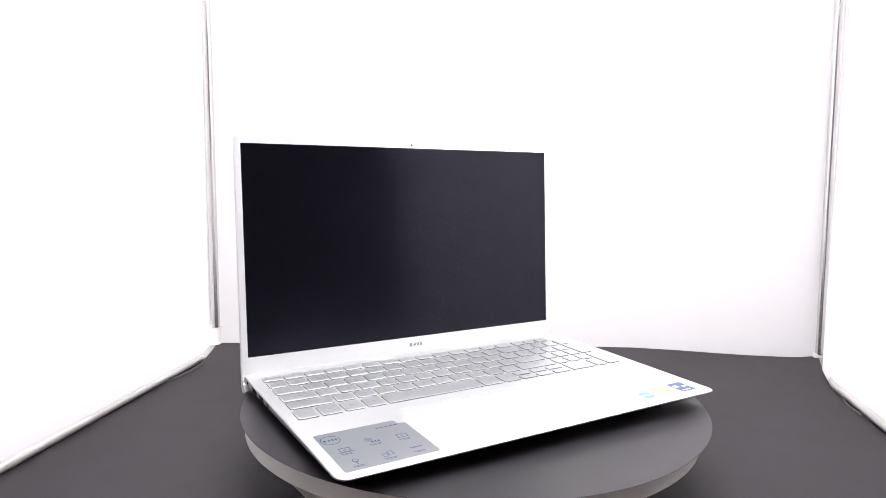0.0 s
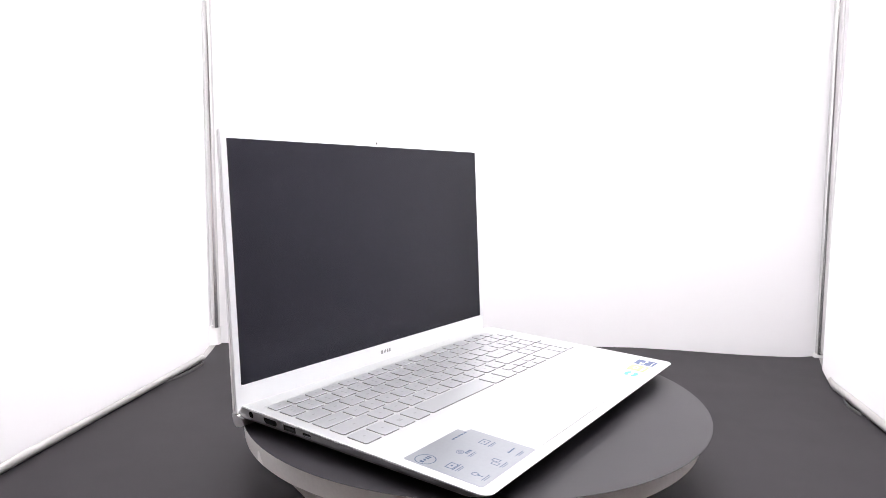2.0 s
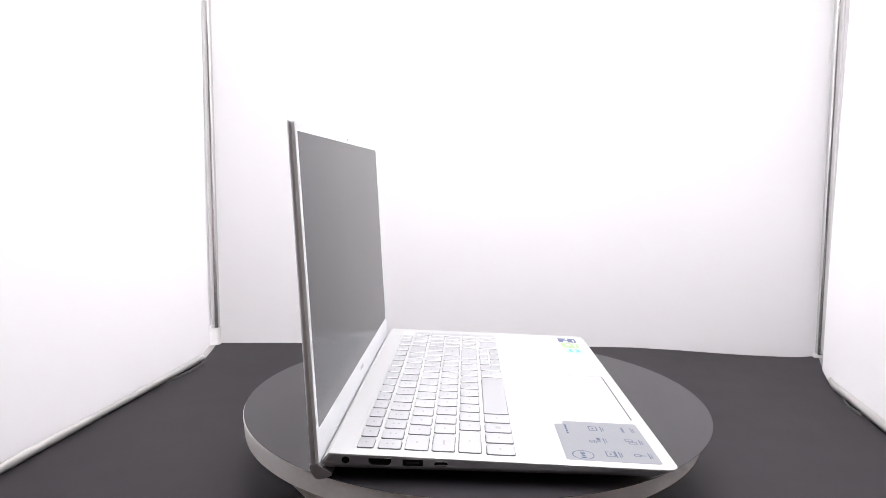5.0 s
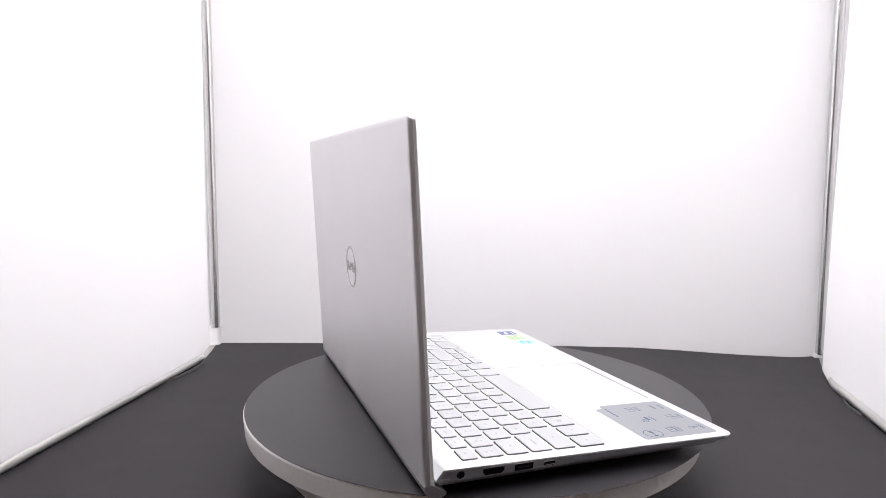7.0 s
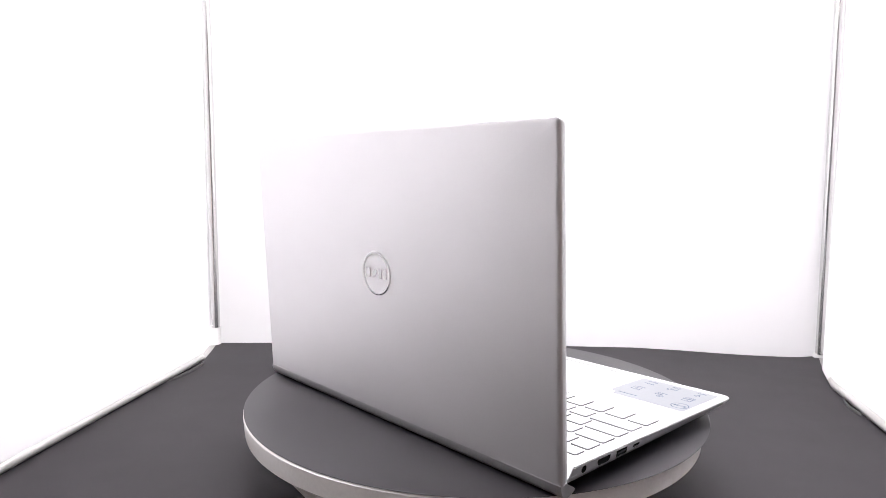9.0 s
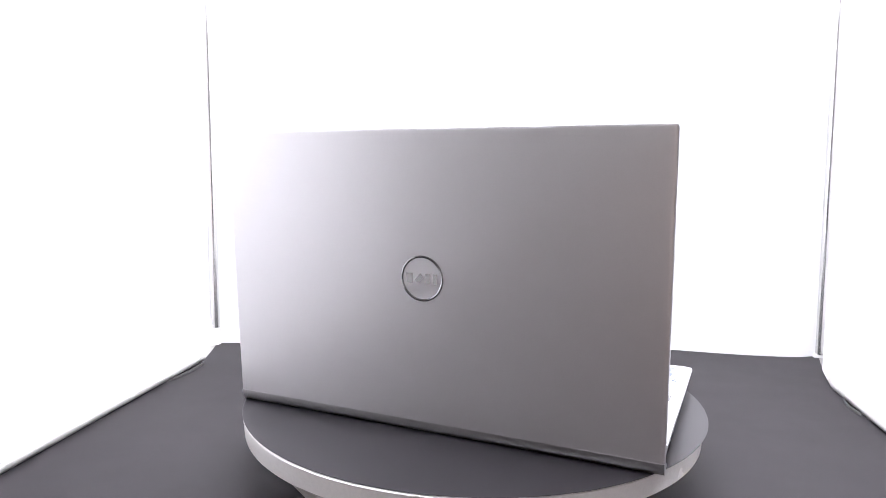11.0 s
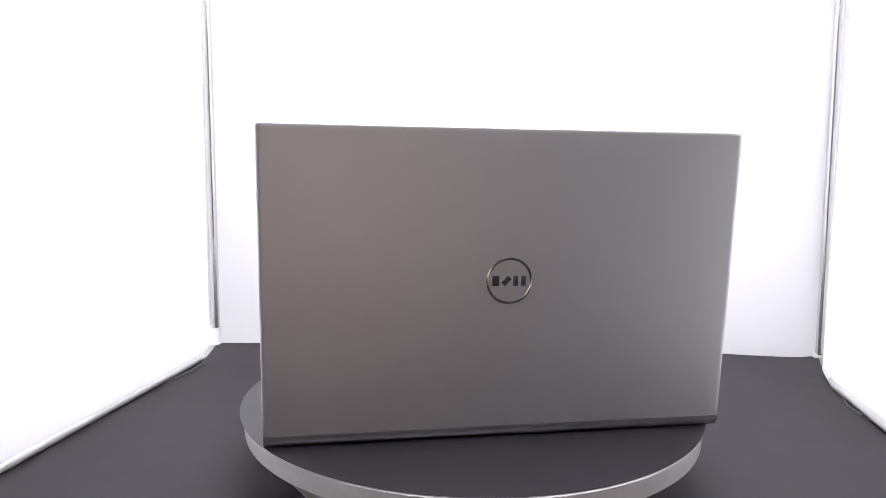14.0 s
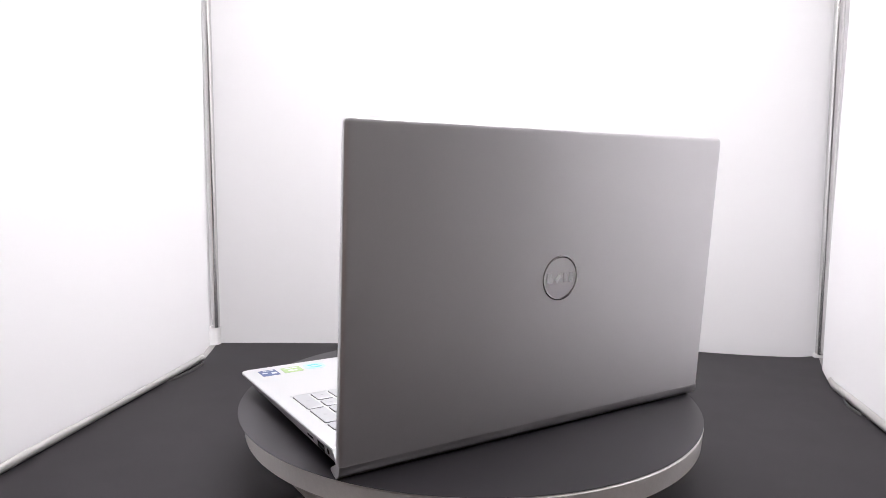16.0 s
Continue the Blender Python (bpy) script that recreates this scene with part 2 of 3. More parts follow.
curtain("wall_back", [(-470, 388), (-430, 400), (-394, 409), (-300, 418), (-172, 426.5), (0, 432), (160, 438), (251, 438), (318, 428), (377, 414.5), (420, 407), (466, 403), (492, 403), (520, 415), (580, 405)],
        FLOOR - 4, WALL_TOP, -3, "white fabric back wall of the shooting tent", ripple=1.5)
curtain("wall_left", [(-429, -330), (-420, -200), (-409, -58), (-394, 130), (-379, 306), (-377, 326), (-396, 331), (-432, 345), (-436, 405)], FLOOR + 3, WALL_TOP, 3, "white fabric side wall of the shooting tent", ripple=3,
        lift=lambda q: 12 * max(0, (q.y - 290) / 30))
curtain("wall_right", [(397, -190), (424, 0), (440, 104), (461, 246), (483, 310), (492, 335), (510, 341), (548, 360), (552, 412)], FLOOR - 3, WALL_TOP, -3, "white fabric side wall of the shooting tent", ripple=3)
ceiling = part("ceiling", box(-520, -560, WALL_TOP, 640, 480, WALL_TOP + 4), FABRIC)
tagged(ceiling, "white fabric roof of the shooting tent", "ceiling", kind="structure")

# the room behind the tent
ROOM_W, ROOM_H, ROOM_Z = 2200.0, 2000.0, -800.0
tagged(part("room_floor", box(-ROOM_W, -ROOM_W, ROOM_Z - 20, ROOM_W, ROOM_W, ROOM_Z), CARPET), "dim brown floor of the room", "floor", kind="structure")
tagged(part("room_ceiling", box(-ROOM_W, -ROOM_W, ROOM_H, ROOM_W, ROOM_W, ROOM_H + 20), ROOM), "dim grey ceiling of the room", "ceiling", kind="structure")
for name, a in (("wall_room_south", (-ROOM_W, -ROOM_W - 20, ROOM_W, -ROOM_W)), ("wall_room_north", (-ROOM_W, ROOM_W, ROOM_W, ROOM_W + 20)),
                ("wall_room_west", (-ROOM_W - 20, -ROOM_W, -ROOM_W, ROOM_W)), ("wall_room_east", (ROOM_W, -ROOM_W, ROOM_W + 20, ROOM_W))):
    tagged(part(name, box(a[0], a[1], ROOM_Z, a[2], a[3], ROOM_H), ROOM), "plain grey wall of the room", "wall", kind="structure")


def led_panel():
    ob = tagged(new("led_panel"), "white square panel lamp under the tent's roof", "lamp")
    part("housing", slab(rounded(-320, -390, 380, 350, 12), 772, 796, chamfer=2, bottom_chamfer=2), SLEEVE, ob)
    part("diffuser", slab(rounded(-300, -370, 360, 330, 8), 769, 772), DIFFUSER, ob, "glowing white diffuser")
    return ob


led_panel()


def corner_pole(x, y, lean, foot):
    """A bright metal upright with a white foot socket."""
    ob = tagged(new("tent_pole"), "shiny silver metal upright in the tent's corner", "pole", "tent poles")
    part("tube", tube([(x, y, foot), (x + lean, y, WALL_TOP)], 7.0, 24), ROD, ob, smooth=40)
    part("socket", slab(rounded(x - 9, y - 4, x + 6.5, y + 8, 3), FLOOR, foot + 1, chamfer=1), SLEEVE, ob, "white plastic socket")
    return ob


corner_pole(-394.5, 400, -3, -38)
corner_pole(519.5, 402, -15, -60)


def floor_rod(points, label):
    ob = tagged(new("tent_rod"), label, "rod", "tent rods")
    part("tube", tube(points, 5.4, 24), PALE_ROD, ob, smooth=40)
    return ob


floor_rod([(-430, -330, -59.3), (-420.5, -200, -59.3), (-409.5, -58, -59.3), (-395.5, 110, -59.3), (-378, 304, -59.3)], "silver rod along the foot of the tent wall")
floor_rod([(396, -190, -59.3), (423, 0, -59.3), (438, 104, -59.3), (459.5, 246, -59.3), (467, 266, -59.3)], "silver rod along the foot of the tent wall")


def loose_hem(points, label):
    """A flat binding tape that has come away from the wall's foot."""
    bm = bmesh.new()
    rows = [[bm.verts.new(Vector(q) + Vector(d)) for d in ((0, 0, 0), (0, 0, 3.2), (0.7, 0, 3.2), (0.7, 0, 0))] for q in points]
    for a, b in zip(rows, rows[1:]):
        for k in range(4):
            bm.faces.new((a[k], b[k], b[(k + 1) % 4], a[(k + 1) % 4]))
    bm.faces.new(rows[0])
    bm.faces.new(rows[-1])
    return tagged(part("binding_tape", bm, TAPE), label, "tape")


loose_hem([(-386 + 17 * i / 12 + 5 * math.sin(math.pi * i / 12), 200 + 90 * i / 12, FLOOR + 0.2) for i in range(13)], "loose dark shiny binding tape at the tent wall's foot")
loose_hem([(438 + 12 * i / 10 - 4 * math.sin(math.pi * i / 10), 150 + 60 * i / 10, FLOOR + 0.2) for i in range(11)], "loose dark shiny binding tape at the tent wall's foot")


# ---------------------------------------------------------------- turntable
turntable = tagged(new("turntable"), "round cream plastic motor turntable on the black backdrop", "turntable")
part("base", lathe([(120, FLOOR), (142, FLOOR), (146, FLOOR + 3), (155, -20), (150, -17)], 96), PLATE, turntable, smooth=30)
housing = bmesh.new()
foot_ring, rim_ring = ([housing.verts.new((x, y, z)) for x, y in l] for l, z in ((rounded(-96, -132, 88, -84, 5), FLOOR), (rounded(-123, -158, 112, -80, 6), -18.2)))
for i in range(len(foot_ring)):
    j = (i + 1) % len(foot_ring)
    housing.faces.new((foot_ring[i], foot_ring[j], rim_ring[j], rim_ring[i]))
housing.faces.new(list(reversed(foot_ring)))
housing.faces.new(rim_ring)
part("housing", housing, PLATE, turntable, "cream plastic motor housing")
platter = part("platter", lathe([(185, -18), (197, -18), (198.6, -16.5), (199.8, -3), (199.8, -1.6), (199.0, -0.8), (150, -0.8)], 192), PLATE, turntable, smooth=30)
sheet = tagged(part("cover_disc", lathe([(202.2, -0.6), (203.0, -0.2), (202.8, 0.0)], 192, cx=0.0, cy=-4.0), SHEET, smooth=30),
               "thin round black card lying on the turntable", "disc")

# ---------------------------------------------------------------- laptop
OX = -3.66
laptop = tagged(new("laptop"), "open silver laptop with a dark blank screen on the turntable", "laptop")


def skewed(x, y):
    """The base sits a little askew on its hinge: its front edge runs forward on one side."""
    return y + 0.0145 * x * (92 - y) / 224


def deck(c):
    return (c[0] + OX, skewed(c[0], c[1]), 13.3 + 0.024 * (c[1] + 130) + c[2])


def plain(c):
    return (c[0] + OX, c[1], c[2])


def base(c):
    return (c[0] + OX, skewed(c[0], c[1]), c[2])


def lid_at(c):
    """x, height above the turntable, and depth in front of the lid's back."""
    x, h, d = c
    back = 104.5 + 0.0563 * (h - 4)
    return (x + OX, back - d, h)


KEYS_AREA = (-170.2, -31.4, 165.2, 78.6)
PAD_AREA = (-91.5, -121.8, 20.5, -43.3)

# body: tapered tray, top plate with the keyboard well and touchpad opening
tray_loops = [(rounded(-174.6, -122.0, 174.6, 94.5, 8, radii=(9, 9, 1.2, 1.2)), 7.6), (rounded(-176.4, -127.4, 176.4, 96.2, 8, radii=(9, 9, 1.2, 1.2)), 9.8),
              (rounded(-177.2, -129.8, 177.2, 96.4, 8, radii=(8, 8, 1.2, 1.2)), 11.3), (rounded(-178, -130.9, 178, 92.2, 8, radii=(8, 8, 1.2, 1.2)), None)]
cover_loops = [(rounded(-160, -98, 160, 78, 14), 5.2), (rounded(-166, -108, 166, 84, 12), 6.0), (rounded(-173, -117.0, 173, 92, 9), 7.1), (rounded(-174.4, -121.6, 174.4, 94.3, 9), 7.65)]


def stacked(loops):
    """A closed shell over outlines at rising heights; None follows the deck's slope."""
    bm = bmesh.new()
    rings = [[bm.verts.new((x, y, 12.3 + 0.024 * (y + 130) if z is None else z)) for x, y in l] for l, z in loops]
    for ra, rb in zip(rings, rings[1:]):
        for i in range(len(ra)):
            bm.faces.new((ra[i], ra[(i + 1) % len(ra)], rb[(i + 1) % len(ra)], rb[i]))
    bm.faces.new(list(reversed(rings[0])))
    bm.faces.new(rings[-1])
    return bm


body = part("body", stacked(tray_loops), SIDE, laptop, "silver metal base", base, smooth=35)
part("bottom_cover", stacked(cover_loops), UNDER, laptop, "dark grey bottom cover", base, smooth=35)
part("palm_rest", slab(rounded(-177.8, -131.8, 177.8, 91.8, 8, 8, radii=(8, 8, 1.2, 1.2)), -0.96, 0.0, holes=[rounded(*KEYS_AREA, 2.5, 4), rounded(PAD_AREA[0] - 0.06, PAD_AREA[1] - 0.8, PAD_AREA[2] + 0.06, PAD_AREA[3] + 0.06, 2.3, 4)],
                       chamfer=0.3, bottom_chamfer=0.6), SILVER, laptop, "bright silver metal deck", deck)
key_boxes = []
# dark strip laid in the gap before the touchpad to paint its shade
part("touchpad_gap", box(PAD_AREA[0], PAD_AREA[1] - 0.8, -0.955, PAD_AREA[2], PAD_AREA[1] + 3, -0.94), DARK, laptop, "dark strip for the gap's shade", deck)
part("touchpad", slab(rounded(*PAD_AREA, 2.2, 4), -0.93, -0.12, chamfer=0.2), PAD, laptop, "smooth silver touchpad", deck)
for x0, y0, x1, y1 in ((-140, -84, -100, -76), (100, -84, 140, -76)):
    part("foot", slab(rounded(x0, y0, x1, y1, 3.5), 0.05, 5.3, chamfer=1), RUBBER, laptop, "black rubber foot", plain)

# keys
ROWS = {1: (65.0, 76.0), 2: (46.9, 62.0), 3: (28.9, 44.3), 4: (11.3, 26.4), 5: (-6.4, 8.7), 6: (-28.6, -9.8)}
key_meshes = {}


def key(x0, y0, x1, y1, legend="bar"):
    size = (round(x1 - x0, 1), round(y1 - y0, 1))
    key_boxes.append((x0, y0, x1, y1))
    at = Vector(deck(((x0 + x1) / 2, (y0 + y1) / 2, -0.95))) * 0.001
    w, h = size[0] / 2, size[1] / 2
    if size not in key_meshes:
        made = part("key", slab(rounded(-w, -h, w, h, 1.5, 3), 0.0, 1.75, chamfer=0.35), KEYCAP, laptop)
        # upright faces take the darker colour, painting the keys' edge shadow
        made.data.materials.append(KEY_SIDE_SHADE)
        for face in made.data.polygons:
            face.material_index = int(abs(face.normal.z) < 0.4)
        key_meshes[size] = made.data
    else:
        made = new("key", key_meshes[size])
        made.parent = laptop
    made.location, made.rotation_euler = at, (0.024, 0, 0)
    marks = {"bar": [(-1.3, -0.4, 1.3, 0.9)], "two": [(-1.2, 1.2, 1.0, 2.6), (-1.2, -2.6, 1.0, -1.2)], "word": [(-4.5, -0.8, 3.5, 0.6)],
             "four": [(-2.2, -1.8, -0.2, -0.1), (0.1, -1.8, 2.1, -0.1), (-2.2, 0.2, -0.2, 1.9), (0.1, 0.2, 2.1, 1.9)], "none": []}[legend]
    for a in marks:
        name = "legend_" + legend
        if (name, a) not in key_meshes:
            m = part("legend", slab([(a[0], a[1]), (a[2], a[1]), (a[2], a[3]), (a[0], a[3])], 1.755, 1.775), LEGEND, made)
            key_meshes[(name, a)] = m.data
        else:
            m = new("legend", key_meshes[(name, a)])
            m.parent = made
    return made


def key_row(row, spans):
    y0, y1 = ROWS[row]
    for x0, x1, legend in spans:
        key(x0, y0, x1, y1, legend)


LEFT, RIGHT, PITCH, GAP = -167.0, 100.3, 18.7, 2.7


def run(start, count, end_first, end_last, first="word", mid="bar", last="word"):
    """A first key from the left margin, count keys at the pitch, a last key to the right margin."""
    out = [(LEFT, end_first, first)]
    x = end_first + GAP
    for i in range(count):
        out.append((x, x + PITCH - GAP, mid))
        x += PITCH
    if end_last - x > 8:
        out.append((x, end_last, last))
    return out


key_row(1, [(LEFT + 19.1 * i, LEFT + 19.1 * i + 16.4, "bar") for i in range(14)])
key_row(2, run(LEFT, 12, -152.5, RIGHT, "two", "two", "bar"))
key_row(3, run(LEFT, 12, -143.0, RIGHT, "bar", "bar", "two"))
key_row(4, run(LEFT, 11, -138.5, RIGHT))
key_row(5, run(LEFT, 10, -130.5, RIGHT, "bar", "bar", "bar"))
key_row(6, [(-168.0, -151.6, "bar"), (-148.6, -132.0, "bar"), (-129.3, -113.2, "four"), (-110.4, -94.8, "bar"), (-92.0, -1.2, "none"), (1.5, 20.2, "bar"), (22.9, 40.2, "bar")])
for i in range(3):
    x = 42.9 + 19.4 * i
    key(x, -28.6, x + 17.0, -20.2, "bar")
    key(x, -17.6, x + 17.0, -9.6, "bar")
COLS = [103.2 + 15.55 * i for i in range(4)]
for i, x in enumerate(COLS):
    key_row(2, [(x, x + 12.9, "bar")])
    if i < 3:
        key_row(1, [(x, x + 12.9, "bar")])
        for r in (3, 4, 5):
            key_row(r, [(x, x + 12.9, "bar")])
key(COLS[0], ROWS[6][0], COLS[1] + 12.9, ROWS[6][1], "bar")
key(COLS[2], ROWS[6][0], COLS[2] + 12.9, ROWS[6][1], "bar")
key(COLS[3], ROWS[4][0], COLS[3] + 12.9, ROWS[3][1], "bar")
key(COLS[3], ROWS[6][0], COLS[3] + 12.9, ROWS[5][1], "bar")
key_boxes.append((COLS[3], ROWS[1][0], COLS[3] + 12.9, ROWS[1][1]))
well = part("keyboard_well", box(KEYS_AREA[0] - 1, KEYS_AREA[1] - 1, -1.6, KEYS_AREA[2] + 1, KEYS_AREA[3] + 1, -0.97), WELL, laptop, "dark keyboard well", deck)
part("key_lattice", slab(rounded(KEYS_AREA[0] + 0.02, KEYS_AREA[1] + 0.02, KEYS_AREA[2] - 0.02, KEYS_AREA[3] - 0.02, 2.5, 4), -0.96, -0.25,
                         holes=[rounded(a - 0.3, b - 0.3, c + 0.3, d + 0.3, 1.7, 2) for a, b, c, d in key_boxes]), SILVER, laptop, "silver lattice between the keys", deck)
power = part("power_button", slab(rounded(COLS[3], ROWS[1][0], COLS[3] + 12.9, ROWS[1][1], 1.5, 3), -0.7, 0.5, chamfer=0.3), BEZEL, laptop, "bright glossy power button", deck)
part("ring", ring_slab(COLS[3] + 6.4, 70.7, 1.6, 2.2, 0.505, 0.53, seg=20), LEGEND, power, "", deck)


# ports: rims on the side walls round near-black plugs that paint the openings' shade
def port(name, side, y0, y1, z0, z1, r, label, tongue=True, outline=None):
    x = 178.0 * side
    bm = bmesh.new()
    loop = outline or rounded(y0, z0, y1, z1, r, 4)

    def plain(c):
        top = 12.3 + 0.024 * (c[1] + 130)
        return (c[0] + OX + side * (0.12 - 0.8 * (top - c[2]) / (top - 11.3)), skewed(c[0], c[1]), c[2])

    outer = inset(loop, -0.2)
    lo = [bm.verts.new((x + side * 0.10, y, z)) for y, z in outer]
    li = [bm.verts.new((x + side * 0.10, y, z)) for y, z in loop]
    ld = [bm.verts.new((x - side * 0.4, y, z)) for y, z in outer]
    n = len(loop)
    for i in range(n):
        j = (i + 1) % n
        bm.faces.new((lo[i], lo[j], li[j], li[i]))
        bm.faces.new((ld[i], ld[j], lo[j], lo[i]))
    rim = part(name, bm, SIDE, laptop, label, plain)
    bm = bmesh.new()
    a = [bm.verts.new((x + side * 0.06, y, z)) for y, z in loop]
    b = [bm.verts.new((x - side * 0.4, y, z)) for y, z in loop]
    for i in range(n):
        bm.faces.new((a[i], a[(i + 1) % n], b[(i + 1) % n], b[i]))
    bm.faces.new(a)
    bm.faces.new(b)
    part("opening", bm, PORT, rim, "flat black plug for the opening's shade", plain)
    if tongue:
        zc, t = (z0 + z1) / 2, (z1 - z0) * 0.13
        part("tongue", box(min(x, x + side * 0.09), y0 + (y1 - y0) * 0.15, zc - t, max(x, x + side * 0.09), y1 - (y1 - y0) * 0.15, zc + t), CONTACT, rim, "", plain)
    return rim


port("power_socket", -1, 78.6, 83.8, 11.6, 16.6, 2.45, "round power socket", False)
port("video_port", -1, 51.8, 66.2, 11.2, 15.8, 1.2, "wide video port", False,
     [(53.6, 11.2), (64.4, 11.2), (66.2, 12.9), (66.4, 15.4), (66.0, 15.8), (52.0, 15.8), (51.6, 15.4), (51.8, 12.9)])
port("usb_port", -1, 31.4, 44.4, 11.0, 15.6, 0.4, "rectangular data port")
port("small_port", -1, 15.4, 24.0, 11.3, 14.3, 1.4, "small oval data port")
port("headphone_socket", 1, 84.0, 88.4, 12.0, 16.4, 2.1, "round headphone socket", False)
port("usb_port", 1, 66.8, 79.8, 11.0, 16.2, 0.4, "rectangular data port")
port("card_slot", 1, 46.5, 59.0, 12.6, 14.4, 0.6, "narrow memory card slot", False)

# lid: shell with rounded back edges, bezel frame, display, hinge bar
LID_LOOP = rounded(-178.2, 9.6, 178.2, 233.4, 4, 8, radii=(0.0, 0.0, 4.2, 4.2))


def lid_depth(h):
    """How far the bezel's face stands in front of the lid's back."""
    return (104.5 + 0.0563 * (h - 4)) - (99.75 + 0.0607 * (h - 32))


shell = bmesh.new()
levels = []
for i in range(7):
    a = math.pi / 2 * i / 6
    levels.append((inset(LID_LOOP, 3.8 * (1 - math.sin(a))), 1.9 * (1 - math.cos(a)), 0.0))
levels.append((LID_LOOP, 0.0, 0.6))
rings = [[shell.verts.new((x, 9.6 if o[1] < 9.7 else h, d if not k else lid_depth(h) * k)) for (x, h), o in zip(l, LID_LOOP)] for l, d, k in levels]
for ra, rb in zip(rings, rings[1:]):
    for i in range(len(ra)):
        shell.faces.new((ra[i], ra[(i + 1) % len(ra)], rb[(i + 1) % len(ra)], rb[i]))
shell.faces.new(rings[0])
shell.faces.new(rings[-1])
lid = part("lid", shell, LID, laptop, "satin silver aluminium lid", lid_at, smooth=50)


def lid_front(c):
    return lid_at((c[0], c[1], lid_depth(c[1]) + c[2]))


SCREEN = (-172.3, 32.1, 172.3, 225.5)
part("bezel", slab(rounded(-177.9, 10.5, 177.9, 233.1, 4, 8, radii=(0, 0, 4.0, 4.0)), -2.3, 0.0, holes=[rounded(*SCREEN, 0.6, 2)], chamfer=0.3), BEZEL, lid, "pale silver screen frame", lid_front)
part("display", slab(rounded(SCREEN[0] + 0.02, SCREEN[1] + 0.02, SCREEN[2] - 0.02, SCREEN[3] - 0.02, 0.5, 2), -0.65, -0.2), GLASS, lid, "dark matte switched-off display", lid_front)
part("webcam", lathe([(1.1, 0.0), (1.0, 0.05), (0.2, 0.06)], 20), DARK, lid, "tiny black camera lens", lambda c: lid_front((c[0], c[1] + 228.6, c[2] + 0.01)))
part("hinge_bar", extrude_x([(104.72, 9.58), (104.5, 7.4), (103.7, 4.6), (102.2, 2.2), (100.4, 0.6), (99.0, 0.1), (95.0, 1.0), (90.6, 2.9), (90.2, 4.2), (91.6, 5.6), (96.0, 8.0), (98.4, 9.9)], -177.8, 177.8),
     SIDE, lid, "silver hinge bar at the lid's foot", plain, smooth=30)
part("hinge_cover", extrude_x([(88.0, 12.0), (97.2, 12.0), (97.0, 12.6), (92.3, 18.3), (91.6, 18.35), (88.0, 17.4)], -177.4, 177.4), SILVER, laptop, "silver hinge cover", plain)
for x0, x1 in ((-177.4, -120), (148, 177.4)):
    part("seam", extrude_x([(103.2, 9.45), (104.95, 9.45), (104.98, 9.85), (103.2, 9.85)], x0, x1), LID, lid, "bright seam strip", plain)



# maker's marks as plain shapes
def mark_blocks(cx, cy, w, h):
    """Four plain blocks in a row, one of them slanted."""
    u = w / 4
    half = [(cx - 2.0 * u, cy - h / 2), (cx - 1.2 * u, cy - h / 2), (cx - 1.2 * u, cy + h / 2), (cx - 2.0 * u, cy + h / 2)]
    lean = [(cx - 0.95 * u, cy - h / 6), (cx - 0.5 * u, cy - h / 2), (cx + 0.25 * u, cy + h / 6), (cx - 0.2 * u, cy + h / 2)]
    one = [(cx + 0.45 * u, cy - h / 2), (cx + 1.0 * u, cy - h / 2), (cx + 1.0 * u, cy + h / 2), (cx + 0.45 * u, cy + h / 2)]
    two = [(x + 0.9 * u, y) for x, y in one]
    return [half, lean, one, two]


emblem = part("emblem", ring_slab(0, 0, 15.6, 17.4, -0.02, 0.35, seg=72, crown=0.25), LOGO, lid, "polished steel ring emblem", lambda c: lid_at((-c[0] - 0.9, c[1] + 122.2, -c[2])))
for l in mark_blocks(0, 0, 26.0, 7.6):
    part("block", slab(l, -0.02, 0.35), LOGO, emblem, "", lambda c: lid_at((-c[0] - 0.9, c[1] + 122.2, -c[2])))
for l in mark_blocks(0, 0, 14.6, 3.4):
    part("chin_mark", slab(l, 0.0, 0.06), CHIN_MARK, lid, "small grey mark", lambda c: lid_front((c[0], c[1] + 24.2, c[2])))

# palm rest film with printed pictograms, and the three badges
film_loop = [(-170.0, -121.4), (-168.6, -123), (-101.4, -122.4), (-99.8, -120.8), (-99.4, -69.4), (-100.4, -68.4), (-104.2, -67.8), (-105.4, -66.6), (-105.8, -62.2), (-106.8, -61.2), (-168.2, -61.4), (-169.4, -62.6)]
film = tagged(part("info_sticker", slab(film_loop, 0.02, 0.14), STICKER, laptop, "pale blue-grey protective sticker with small pictograms", deck))


def ink(bm, parent=None):
    return part("print", bm, STICKER_INK, parent or film, "", deck)


def bar(x0, y0, x1, y1, z=0.145):
    return slab([(x0, y0), (x1, y0), (x1, y1), (x0, y1)], z, z + 0.02)


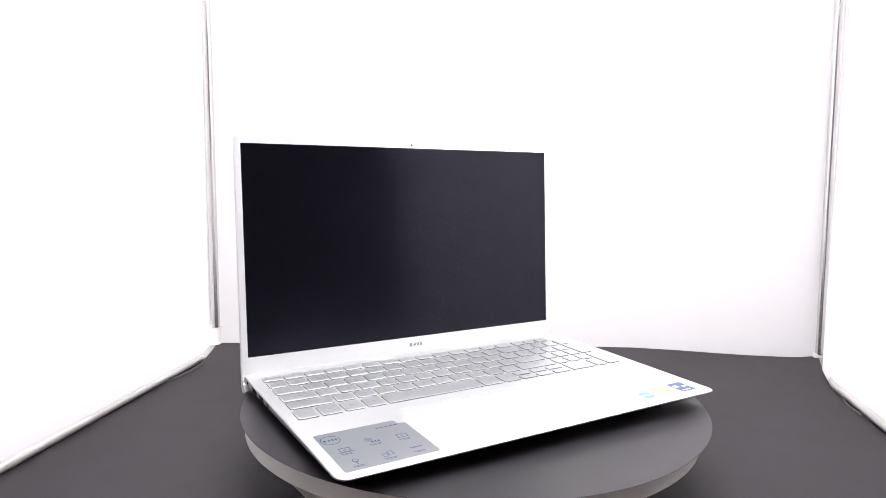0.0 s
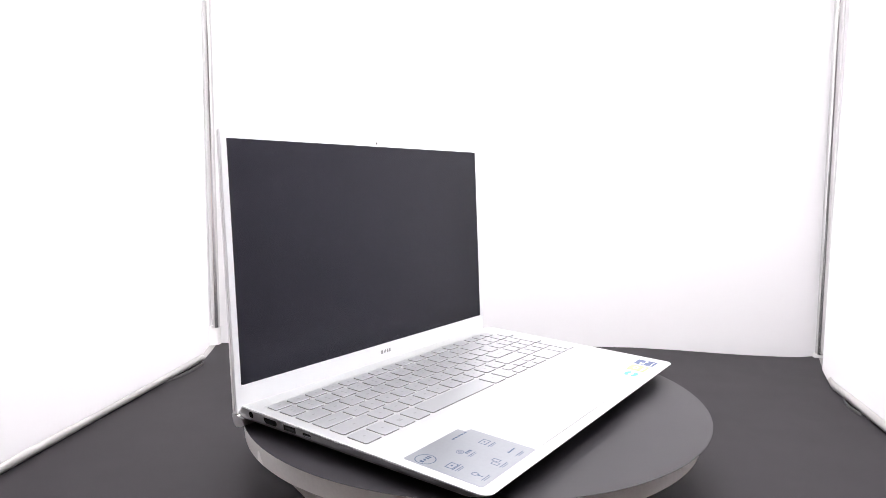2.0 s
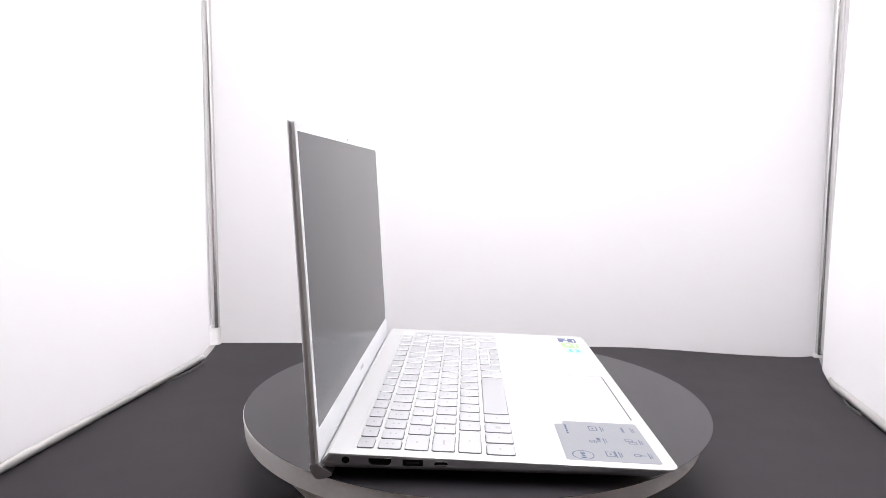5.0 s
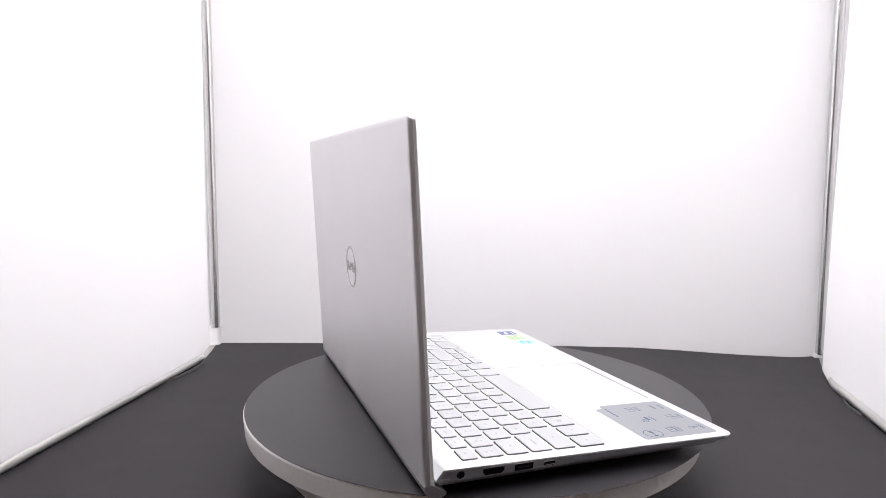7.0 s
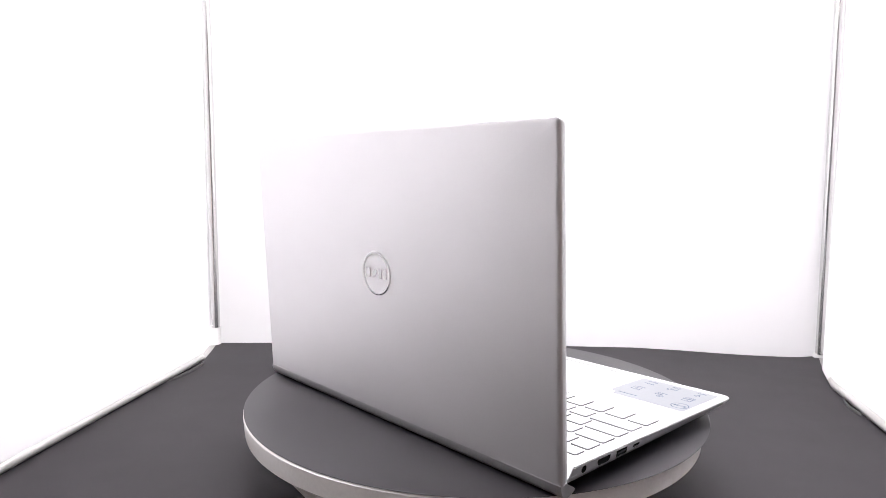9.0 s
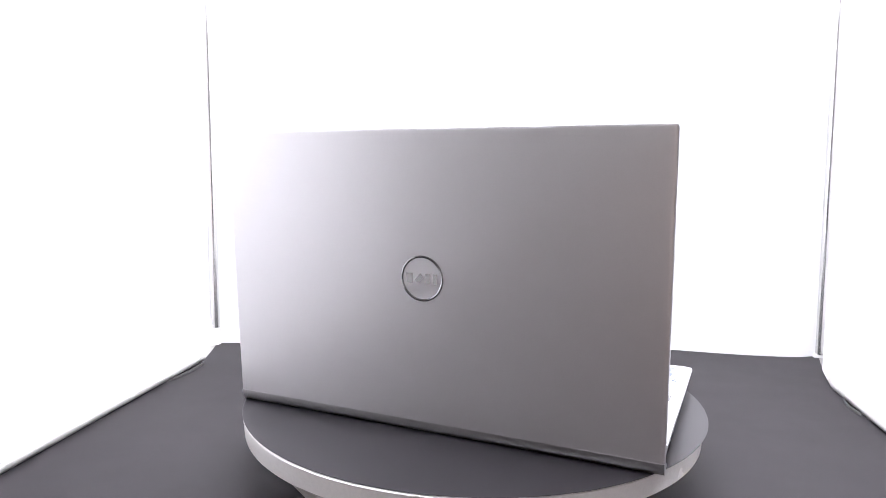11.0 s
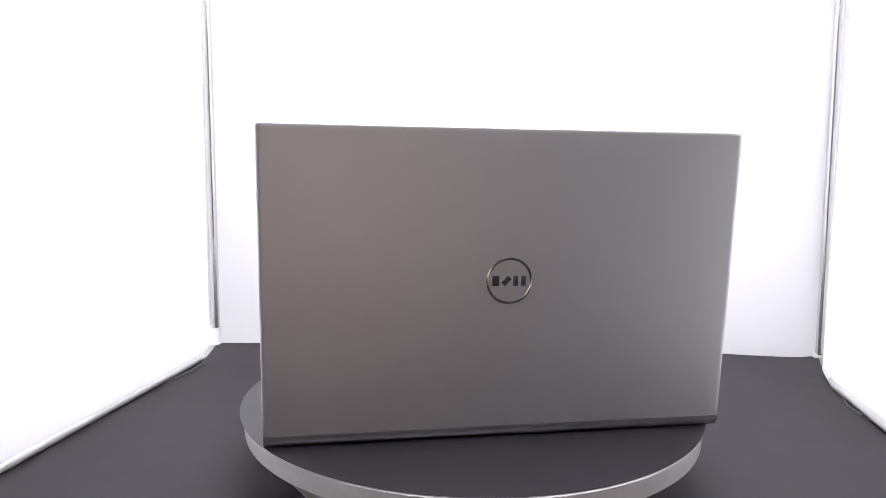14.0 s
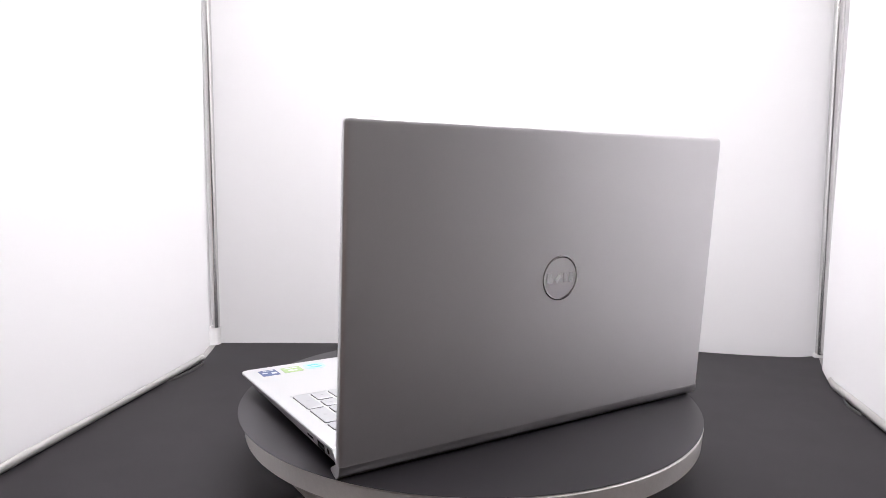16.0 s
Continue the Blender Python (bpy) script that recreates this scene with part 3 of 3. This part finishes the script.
ink(ring_slab(-160.8, -73.5, 6.6, 7.2, 0.145, 0.165, seg=40))
for l in mark_blocks(-160.8, -73.5, 10.2, 3.0):
    ink(slab(l, 0.145, 0.165))
for i in range(5):
    ink(bar(-124 + i * 3.6, -69.8, -121.2 + i * 3.6, -68.4))
for cx, cy, kind in ((-157.5, -92, 0), (-134.5, -86.5, 1), (-112.5, -88.5, 2), (-157.5, -111.5, 3), (-134.5, -111, 4), (-112.5, -110.5, 5)):
    if kind in (0, 2):
        for s in ((-4, -3, 4, -2.4), (-4, 2.4, 4, 3), (-4, -3, -3.4, 3), (3.4, -3, 4, 3), (-0.9, -0.6, 0.9, 0.6)):
            ink(bar(cx + s[0], cy + s[1], cx + s[2], cy + s[3]))
        if kind == 0:
            ink(bar(cx - 5.4, cy - 4, cx + 5.4, cy - 3.3))
    elif kind == 1:
        ink(ring_slab(cx - 2.6, cy + 2, 2.3, 2.8, 0.145, 0.165, seg=24))
        ink(ring_slab(cx - 2.6, cy + 2, 0.8, 1.3, 0.145, 0.165, seg=16))
        for k in range(3):
            ink(bar(cx - 2 + k * 2.4, cy - 3.5, cx - 0.4 + k * 2.4, cy - 1.0))
    elif kind == 3:
        ink(ring_slab(cx, cy + 1.8, 1.7, 2.3, 0.145, 0.165, seg=24))
        ink(bar(cx - 0.5, cy - 4.2, cx + 0.1, cy - 0.5))
        ink(bar(cx - 1.4, cy - 1.2, cx + 1.0, cy - 0.7))
    elif kind == 4:
        for k in (-1, 1):
            for s in ((-1.9, -2.8, 1.9, -2.3), (-1.9, 2.3, 1.9, 2.8), (-1.9, -2.8, -1.4, 2.8), (1.4, -2.8, 1.9, 2.8)):
                ink(bar(cx + k * 2.3 + s[0], cy + s[1] + k, cx + k * 2.3 + s[2], cy + s[3] + k))
    else:
        for k in range(5):
            ink(bar(cx - 4.6 + k * 1.9, cy - 0.4, cx - 3.4 + k * 1.9, cy + 1.4))
    ink(bar(cx - 5.0, cy - 6.2, cx + 4.4, cy - 5.6))
    ink(bar(cx - 4.0, cy - 7.6, cx + 3.0, cy - 7.1))

badge = part("badge", slab(rounded(148.2, -120.5, 164.6, -101.0, 0.8, 2), 0.02, 0.16), BLUE, laptop, "small dark blue square badge", deck)
for a in ((149.8, -111.0, 154.6, -106.0), (157.8, -112.0, 162.8, -109.2), (150.4, -118.4, 160.6, -117.0)):
    part("print", bar(*a, 0.165), WHITE_INK, badge, "", deck)
badge = part("badge", slab(rounded(125.0, -119.5, 143.4, -102.0, 0.8, 2), 0.02, 0.16), LIME, laptop, "small pale lime green badge", deck)
part("print", ring_slab(134.2, -108.6, 2.4, 4.6, 0.165, 0.185, seg=24, squash=0.6), WHITE_INK, badge, "", deck)
part("print", bar(127.6, -117.2, 140.6, -114.8, 0.165), WHITE_INK, badge, "", deck)
badge = part("badge", slab(rounded(101.6, -121.5, 121.4, -102.5, 6, 5), 0.02, 0.16), PALE, laptop, "small round pale cyan badge", deck)
for a0, a1 in ((25, 155), (205, 335)):
    part("print", ring_slab(111.5, -112, 3.4, 7.6, 0.165, 0.185, a0, a1, 20, 0.8), CYAN, badge, "", deck)


# ---------------------------------------------------------------- the turn of the table
def motions():
    turn = [(0.0, 33.08), (0.5, 38.99), (1.0, 44.82), (1.5, 50.59), (2.0, 56.35), (2.5, 62.09), (3.0, 67.84), (3.5, 73.48), (4.0, 79.03), (5.5, 95.8), (7.0, 112.6), (8.0, 124.2),
            (9.0, 135.6), (10.25, 149.7), (11.5, 163.8), (12.5, 175.05), (13.5, 186.26), (14.5, 197.56), (15.5, 208.93), (16.0, 214.6)]
    rows = [(t, pose(0, 0, 0, 0, 0, a)) for t, a in turn]
    for thing in (platter, sheet, laptop):
        walk(thing, rows)


motions()
